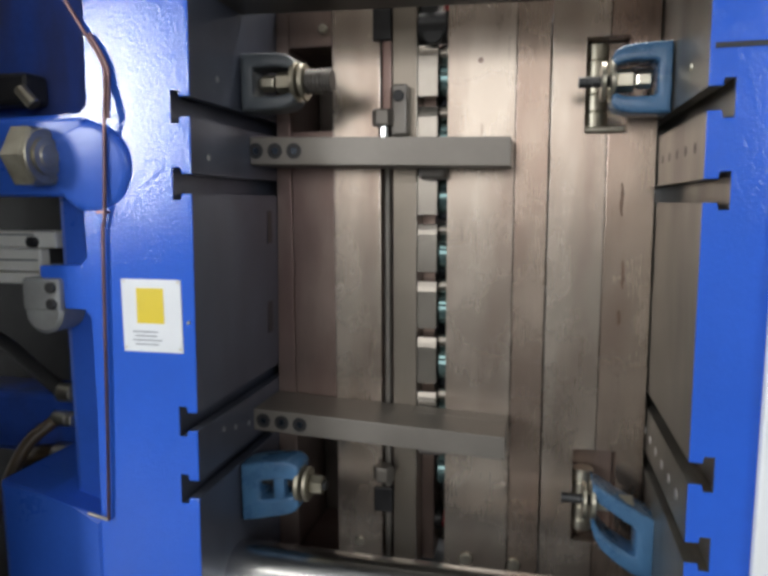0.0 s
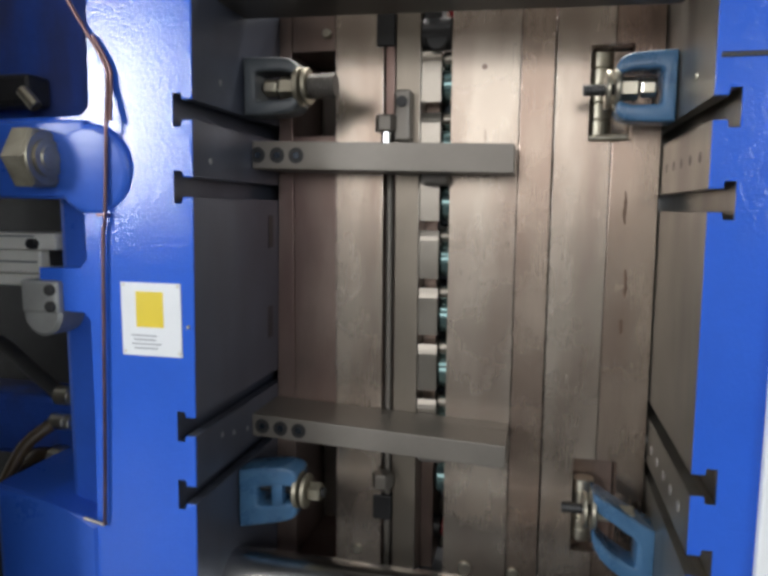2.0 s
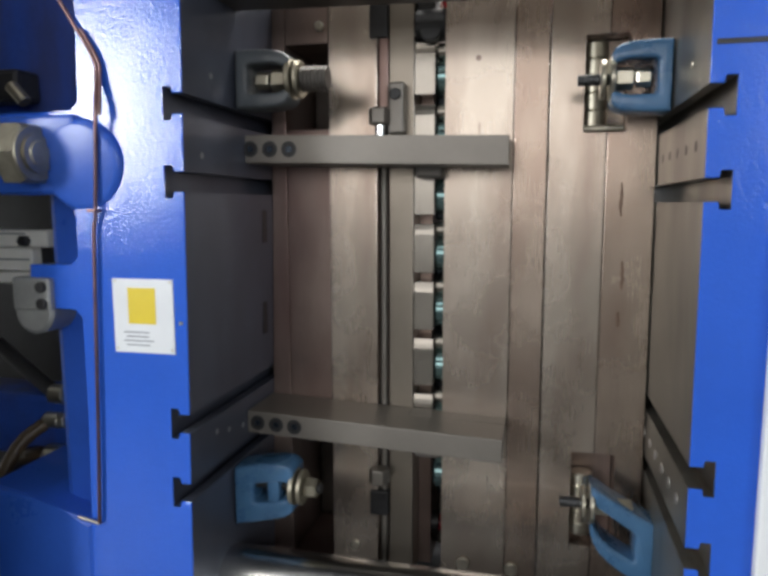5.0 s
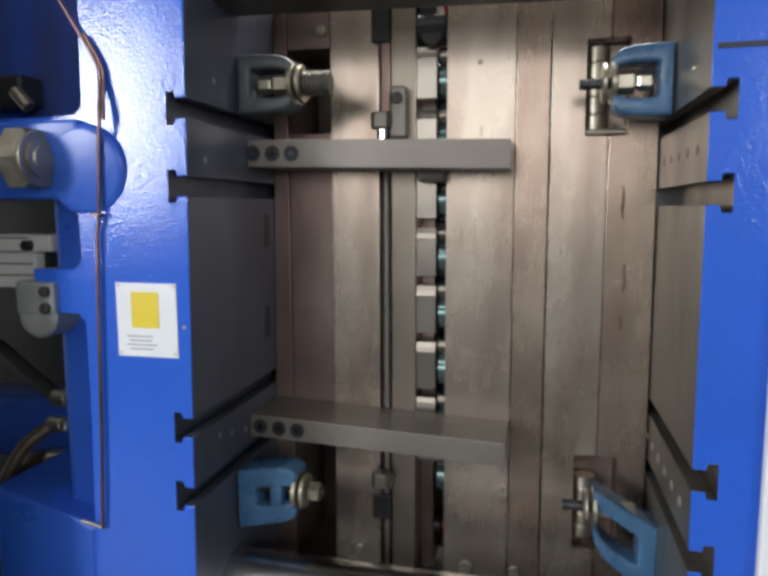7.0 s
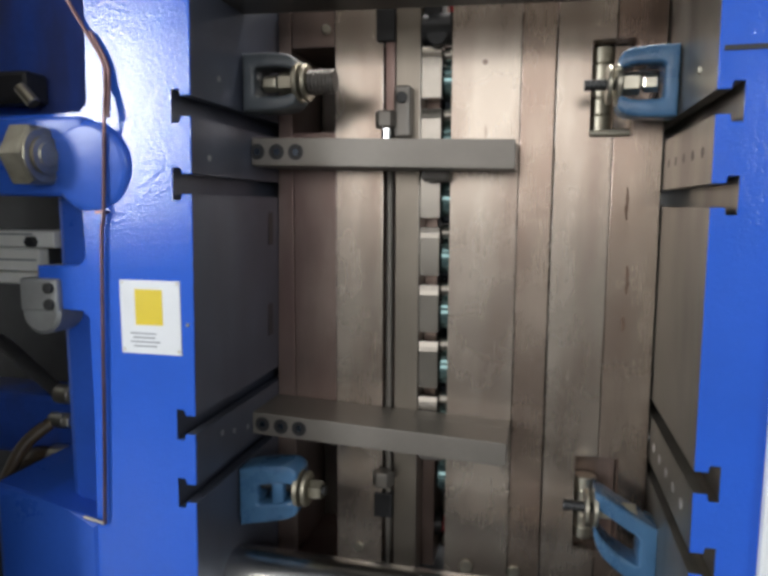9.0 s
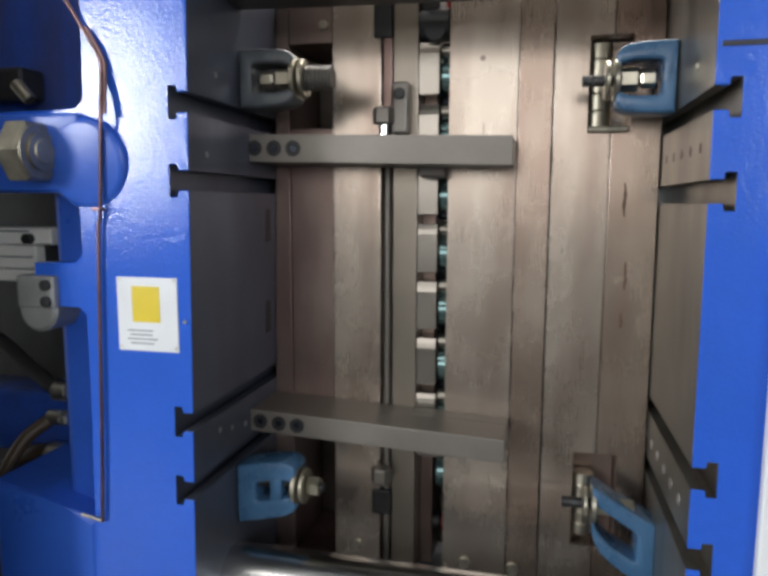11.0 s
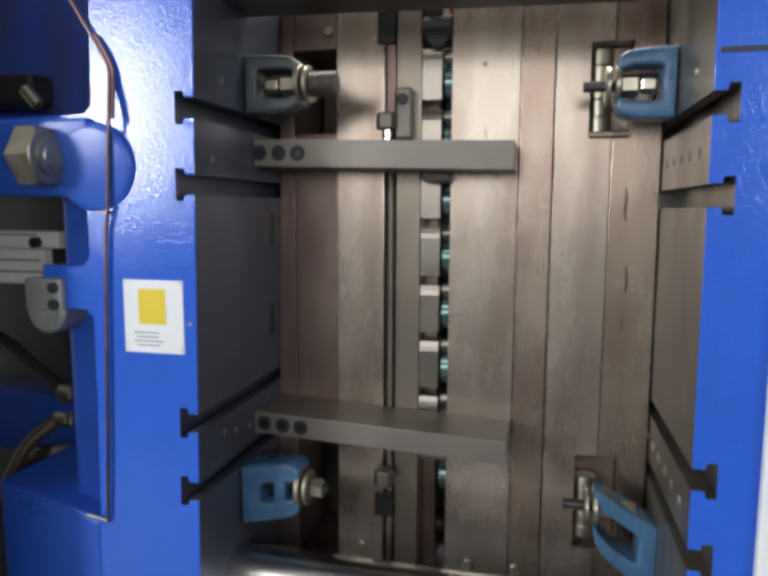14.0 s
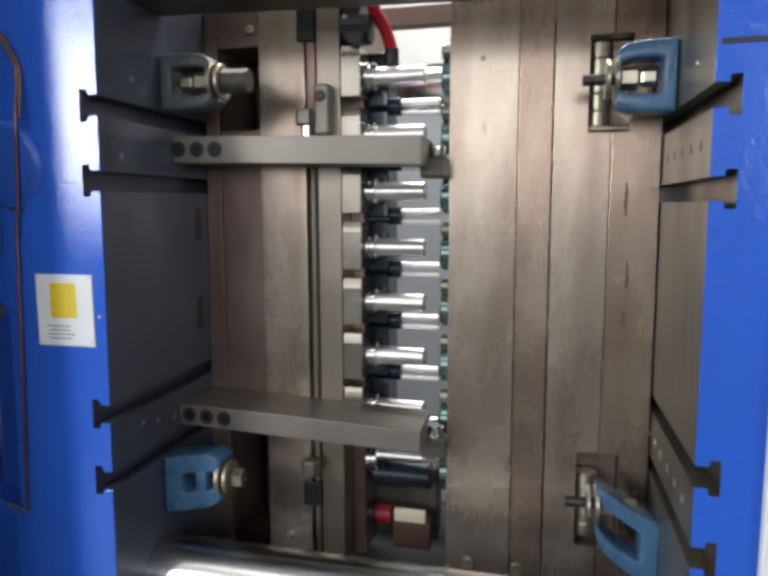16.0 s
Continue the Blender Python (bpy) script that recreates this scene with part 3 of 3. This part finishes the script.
def moving_half():
    g = thing("moving_mould_half", (0.12, YM, ZB), "brown ground-steel moving half of an injection mould", "injection mould", moving=True)
    part("clamping_plate", prism([(0.0040 + FACE_LEAN * ZB, ZB), (0.034, ZB), (0.034, ZT), (0.0040 + FACE_LEAN * ZT, ZT)], YM, YB, bevel=0.001), MOLD_DARK, g, "dark brown clamping plate")
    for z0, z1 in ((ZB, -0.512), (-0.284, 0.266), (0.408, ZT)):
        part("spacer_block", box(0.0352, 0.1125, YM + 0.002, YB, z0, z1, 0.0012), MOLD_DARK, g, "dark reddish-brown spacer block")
    # dark backings added so the open pockets stay black
    part("gap_backing", box(0.0352, 0.1125, YM + 0.16, YB, -0.511, -0.285, 0.001), BEAM, g, "dark backing for the shade deep in the gap")
    part("gap_backing", box(0.0352, 0.1125, YM + 0.16, YB, 0.267, 0.407, 0.001), BEAM, g, "dark backing for the shade deep in the gap")
    part("core_plate", box(0.1135, 0.1978, YM, YB, ZB, ZT, 0.0012), MOLD_PALE, g, "pale ground core plate")
    # the dark of the rod gap is put into this plate's colour
    part("gap_filler", box(0.1983, 0.2192, YM + 0.03, YB, ZB, ZT, 0.001), MOLD_DARK, g, "recessed plate, the gap's shade in its dark colour")
    part("stripper_plate", box(0.2197, 0.2612, YM, YB, ZB, ZT, 0.0012), STRIPPER, g, "dull stripper plate")
    # toothed lock row
    for z in ROWS:
        if z < -0.3:
            continue
        top = z + 0.0455
        bm = bmesh.new()
        side = [(YM + 0.003, top - 0.082), (YM + 0.003, top - 0.017), (YM + 0.0042, top - 0.009), (YM + 0.0062, top), (YM + 0.06, top), (YM + 0.06, top - 0.082)]
        ends = [[bm.verts.new((x, y, zz)) for y, zz in side] for x in (0.2625, 0.2955)]
        bm.faces.new(ends[0])
        bm.faces.new(ends[1][::-1])
        for k in range(len(side)):
            bm.faces.new((ends[0][k], ends[1][k], ends[1][(k + 1) % len(side)], ends[0][(k + 1) % len(side)]))
        part("lock_tooth", bm, TOOTH, g, "pale steel tooth with a bright sloping top")
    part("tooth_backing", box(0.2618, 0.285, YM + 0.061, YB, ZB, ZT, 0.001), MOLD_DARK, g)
    for z in ROWS:
        collar = part("core_collar", lathe("x", (0.2957, YM + 0.045, z), [(0, 0.024), (0.002, 0.026), (0.008, 0.026), (0.0085, 0.02), (0.012, 0.02), (0.0125, 0.0245), (0.019, 0.0245), (0.021, 0.019)], 36), CHROME, g, "bright grooved core collar", smooth=True)
        low = z < -0.3
        part("core_pin", lathe("x", (0.3145, YM + 0.045, z + 0.008 * low), [(0, 0.0165), (0.086, 0.0165), (0.0885, 0.0145)] if not low
                               else [(0, 0.0115), (0.086, 0.0115), (0.088, 0.01)], 32), PIN, collar, "polished chrome core pin", smooth=True)
        part("core_block", box(0.286, 0.328, YM + 0.072, YM + 0.16, z - 0.0485, z + 0.0485, 0.006), CORE_BLACK, g, "dark blued core holder block")
        part("lobe", rod("x", (0.327, YM + 0.1, z - 0.043), 0.022, 0.017, 20), CORE_BLACK, g, "dark blued lobe", smooth=True)
        if low:
            part("slide_core", rod("x", (0.302, YM + 0.075, z - 0.040), 0.108, 0.026, 36), CORE_BLACK, g, "thick blued slide core", smooth=True)
            continue
        part("ejector_pin", rod("x", (0.348, YM + 0.1, z - 0.037), 0.072, 0.0065, 20), PIN, g, "thin chrome ejector pin", smooth=True)
        part("ejector_pin", rod("x", (0.348, YM + 0.1, z - 0.055), 0.072, 0.0045, 20), PIN, g, "thin chrome ejector pin", smooth=True)
    # dark backing added so the lower gap stays black behind the cores
    part("low_backing", box(0.2855, 0.414, YM + 0.135, YM + 0.19, ZB, -0.388, 0.004), BEAM, g, "dark backing added behind the lower cores")
    # pull rod in the gap with its head, and the bracket beside it
    part("pull_rod", rod("z", (0.2085, YM + 0.008, ZB), 0.93, 0.0062, 20), BAR, g, "long dark pull rod", smooth=True)
    part("rod_guide", box(0.187, 0.2185, YM - 0.008, YM + 0.012, 0.41, 0.468, 0.002), BLACK, g, "black rod guide block")
    part("rod_shank", box(0.202, 0.2185, YM - 0.004, YM + 0.012, 0.29, 0.41, 0.002), MOLD_DARK, g)
    part("lower_guide", box(0.185, 0.2185, YM - 0.008, YM + 0.012, -0.42, -0.375, 0.002), BLACK, g)
    part("screw_head", hexagon("z", (0.210, YM - 0.026, 0.267), 0.027, 0.0195), BAR, g, "square-looking dark hexagon head")
    part("screw_shank", rod("z", (0.210, YM - 0.026, 0.243), 0.025, 0.009, 18), CHROME, g, smooth=True)
    part("lower_head", hexagon("z", (0.206, YM - 0.022, -0.352), 0.027, 0.019), BAR, g)
    br = part("bracket", box(0.2235, 0.2495, YM - 0.03, YM - 0.0005, 0.252, 0.335, 0.004), BAR, g, "dark bracket with a socket screw")
    part("socket_screw", rod("y", (0.236, YM - 0.034, 0.315), 0.006, 0.0095, 18), BLACK, br)
    part("eyelet", lathe("y", (0.098, YM - 0.006, 0.436), [(0, 0.006), (0.002, 0.008), (0.008, 0.008)], 18), ZINC, g, smooth=True)
    part("screw", rod("y", (0.155, YM - 0.006, -0.485), 0.008, 0.0085, 18), ZINC, g, smooth=True)
    return g


moving_half()


def latch_bar(ztop, h, slope, label):
    g = thing("latch_bar", (0.05, 0.26, ztop - h), label, "steel bar", "latch bars", moving=True)
    t, left = slope, 0.0040 + FACE_LEAN * ztop

    def z(x):
        return ztop - t * (x - 0.42)
    bm = prism_up([(left, 0.187), (0.4225, 0.187), (0.4225, 0.262), (0.262, 0.262), (0.262, YM - 0.0005), (left, YM - 0.0005)], ztop - h, ztop)
    bmesh.ops.recalc_face_normals(bm, faces=bm.faces)
    bmesh.ops.bevel(bm, geom=bm.edges[:], offset=0.0015, segments=2, profile=0.5, affect="EDGES")
    box(0.2622, 0.4225, 0.2622, YM - 0.0005, ztop - 0.008, ztop, 0, bm)
    for v in bm.verts:
        v.co.z += z(v.co.x) - ztop
    body = part("bar", bm, BAR, g, "square dark steel bar")
    for x in (0.018, 0.051, 0.083):
        c = (x, 0.1862, z(x) - h / 2)
        s = part("counterbore", lathe("y", c, [(0, 0.0125), (0.0012, 0.0125)], 24), BLACK, body, "dark counterbored hole")
        part("socket_screw", rod("y", (c[0], c[1] - 0.0004, c[2]), 0.001, 0.006, 6, c=0.0003), CORE_BLACK, body)
    return g


latch_bar(0.2373, 0.0435, 0.023, "dark square steel bar bridging the mould halves")
latch_bar(-0.2235, 0.0375, 0.042, "dark square steel bar bridging the lower mould halves")


def latch_roller(z, label):
    g = thing("latch_roller", (0.3, 0.28, z - 0.025), label, "roller", "latch rollers")
    part("block", box(0.27, 0.3155, 0.264, 0.2955, z - 0.028, z + 0.008, 0.006), BEAM, g)
    part("roller", lathe("z", (0.295, 0.281, z + 0.004), [(0, 0.013), (0.003, 0.0145), (0.02, 0.0145), (0.023, 0.012)], 28), CHROME, g, smooth=True)


latch_roller(0.207, "dark latch block with a bright roller")
latch_roller(-0.2665, "dark latch block with a bright roller")


# ---- clamps ----
def clamp(x_platen, x_toe, y0, z, side, label, drop=0.0, h=0.098, hole=0.5, heel=0.24, moving=False, depth=0.055, sleeve=False, paint=None, closed=False, bend_power=1.3):
    """A forged clamp: two arched cheeks on a heel that stands on the platen, with a stud, washers and nuts. drop: how far the heel hangs below the stud."""
    g = thing("mould_clamp", (x_platen, y0, z), label, "mould clamp", "mould clamps", moving=moving)
    L, w = abs(x_toe - x_platen), h / 2

    def at(bm, bend=False):
        for v in bm.verts:
            if bend:
                u = 1 - min(1, max(0, side * v.co.x / L))
                v.co.z -= drop * u ** bend_power
            v.co += Vector((x_platen, y0, z))
        return bm

    def edge(s):
        up = [(0.02 * L, 1.0), (0.3 * L, 1.0), (0.5 * L, 0.99), (0.68 * L, 0.97), (0.84 * L, 0.92), (0.94 * L, 0.82), (L, 0.66)]
        lo = [(0.985 * L, hole * 0.62), (0.9 * L, hole * 0.8), (0.8 * L, hole * 0.93), (0.68 * L, hole), (0.5 * L, hole), ((heel + 0.06) * L, hole), (heel * L, hole * 0.85)]
        return [(x, s * w * k) for x, k in up], [(x, s * w * k) for x, k in lo]
    (ut, lt), (ub, lb) = edge(1), edge(-1)
    outline = ut + lt + lb[::-1] + ub[::-1]
    bm = prism([(side * x, zz) for x, zz in outline], 0, depth)
    bmesh.ops.recalc_face_normals(bm, faces=bm.faces)
    rim = [e for e in bm.edges if abs(e.verts[0].co.y - e.verts[1].co.y) < 1e-6 and e.calc_face_angle(0) > 0.5]
    bmesh.ops.bevel(bm, geom=rim, offset=0.0045, segments=3, profile=0.5, affect="EDGES")
    if closed:
        box(side * 0.57 * L, side * 0.76 * L, 0.002, depth, -w * hole * 1.1, w * hole * 1.1, 0.002, bm)
    part("body", at(bm, True), paint or CLAMP_BLUE, g, "enamelled forged clamp body", smooth=True)
    yc = depth * 0.4

    def ax(a, b):
        return min(side * a, side * b)
    part("stud", at(lathe("x", (ax(0.3 * L, L + 0.045), yc, 0), [(0.0025 * k, 0.0085 if k % 2 else 0.0074) for k in range(int((0.7 * L + 0.045) / 0.0025))], 16)),
         BLACK, g, "black threaded stud", smooth=True)
    if sleeve:
        part("sleeve", at(lathe("x", (ax(L * 0.93 + 0.02, L * 0.93 + 0.062), yc, 0), [(0.003 * k, 0.019 if k % 2 else 0.0165) for k in range(15)], 24)),
             BEAM, g, "dark threaded sleeve", smooth=True)
    # moving clamps take the darker zinc; their shade is put in the colour
    plated = OLD_SHADED_ZINC if moving else ZINC
    part("washer", at(rod("x", (ax(L * 0.93, L * 0.93 + 0.008), yc, 0), 0.008, 0.03, 32)), plated, g, smooth=True)
    part("washer", at(rod("x", (ax(L * 0.93 + 0.013, L * 0.93 + 0.02), yc, 0), 0.007, 0.028, 32)), plated, g, smooth=True)
    if closed:
        part("nut", at(hexagon("x", (ax(L * 0.93 + 0.021, L * 0.93 + 0.042), yc, 0), 0.021, 0.016)), plated, g, "zinc-plated hexagon nut")
        return g
    part("nut", at(hexagon("x", (ax(L * 0.62, L * 0.93), yc, 0), L * 0.31, 0.017)), plated, g, "zinc-plated hexagon nut")
    part("screw_head", at(hexagon("x", (ax(L * 0.34, L * 0.58), yc, 0), L * 0.24, 0.013)), plated, g)
    return g


clamp(0.6435, 0.562, 0.195, 0.314, -1, "blue forged mould clamp on the fixed platen")
clamp(0.6515, 0.556, 0.195, -0.325, -1, "blue forged mould clamp with a hanging heel on the fixed platen", drop=0.07, h=0.106, hole=0.44, heel=0.3, bend_power=0.65)
clamp(0.0108, 0.099, 0.148, 0.325, 1, "mould clamp on the moving platen, its shade put in a dark grey", h=0.086, moving=True, sleeve=True, paint=CLAMP_SHADED)
clamp(-0.0018, 0.100, 0.130, -0.314, 1, "blue forged mould clamp on the lower moving platen", drop=0.018, h=0.096, hole=0.34, heel=0.33, moving=True, closed=True)


# ---- what shows through the open parting ----
def parting_background():
    g = thing("rear_guard", (0.3, 1.7, -Z0), "pale grey sheet-metal rear guard behind the mould", "guard panel")
    part("sheet", box(-1.2, 1.2, 1.7, 1.72, -Z0 + 0.001, 0.6, 0.002), PANEL, g)
    part("top_rail", box(-1.2, 1.2, 1.68, 1.74, 0.601, 0.66, 0.003), BEAM, g)
    part("upper_rail", box(-1.2, 1.2, 1.68, 1.74, 0.80, 0.87, 0.003), RAIL_BROWN, g)
    for x in (-1.17, 1.17):
        part("post", box(x - 0.03, x + 0.03, 1.68, 1.74, 0.661, 0.799, 0.003), BEAM, g)
    # not in view: a sheet added to keep lamp light off the toggle side
    w = thing("top_blocker", (-0.7, 0.4, 0.62), "unseen sheet that blocks ceiling light over the toggle side", "hood")
    part("sheet", box(-1.3, -0.16, 0.05, 0.78, 0.6205, 0.635, 0.002), BAR, w)
    b = thing("machine_bed", (0.2, 0.4, -Z0), "dark oily machine bed under the platens", "machine bed")
    part("pan", box(-1.2, 1.0, -0.05, 0.8, -Z0 + 0.001, -0.622, 0.004), BLACK, b)


parting_background()


def hose_coupling():
    g = thing("hose_coupling", (0.275, YM + 0.03, 0.43), "black hose coupling with a red hose at the mould top", "hose coupling", moving=True)
    part("elbow", rod("x", (0.262, YM + 0.02, 0.43), 0.05, 0.026, 24), BLACK, g, smooth=True)
    # black filler added to keep the gap dark above the elbow
    part("dark_filler", box(0.262, 0.294, YM + 0.012, YM + 0.07, 0.445, 0.56, 0.004), BLACK, g)
    part("knob", rod("y", (0.288, YM - 0.004, 0.418), 0.03, 0.017, 24), RUBBER, g, smooth=True)
    part("red_hose", tube(curve([(0.308, YM + 0.02, 0.53), (0.314, YM + 0.022, 0.470), (0.330, YM + 0.045, 0.435), (0.339, YM + 0.06, 0.404)]), 0.0108), RED, g, "red rubber hose", smooth=True)
    part("hose_end", rod("z", (0.339, YM + 0.06, 0.376), 0.03, 0.0125, 20), BLACK, g, smooth=True)
    h = thing("hose_coupling", (0.3, YM + 0.06, -0.45), "red hose coupling under the mould cores", "hose coupling", moving=True)
    part("red_body", rod("x", (0.300, YM + 0.085, -0.466), 0.033, 0.0185, 24), DARK_RED, h, smooth=True)
    part("elbow", rod("x", (0.262, YM + 0.085, -0.466), 0.0375, 0.021, 24), BLACK, h, smooth=True)

    c = thing("terminal_block", (0.36, YM + 0.07, -0.47), "small cream plastic block beside the red coupling", "block", moving=True)
    part("block", box(0.338, 0.40, YM + 0.075, YM + 0.09, -0.476, -0.452, 0.003), CREAM, c)
    part("mount", box(0.336, 0.408, YM + 0.078, YM + 0.12, -0.53, -0.4765, 0.002), RAIL_BROWN, c)


hose_coupling()


# ---- what moves ----
OPENING = [(0, 0), (14.9, 0), (15.0, -0.002), (15.1, -0.0055), (15.2, -0.0098), (15.3, -0.0148), (15.4, -0.0207), (15.5, -0.028), (15.6, -0.0405),
           (15.7, -0.055), (15.8, -0.0745), (15.9, -0.1015), (16.0, -0.1365)]


def motions():
    """The moving platen and all that rides on it draw back from the fixed half."""
    for ob in MOVING:
        x, y, z = ob.location
        walk(ob, [(t, pose(x + d, y, z - 0.025 * d)) for t, d in OPENING])


motions()
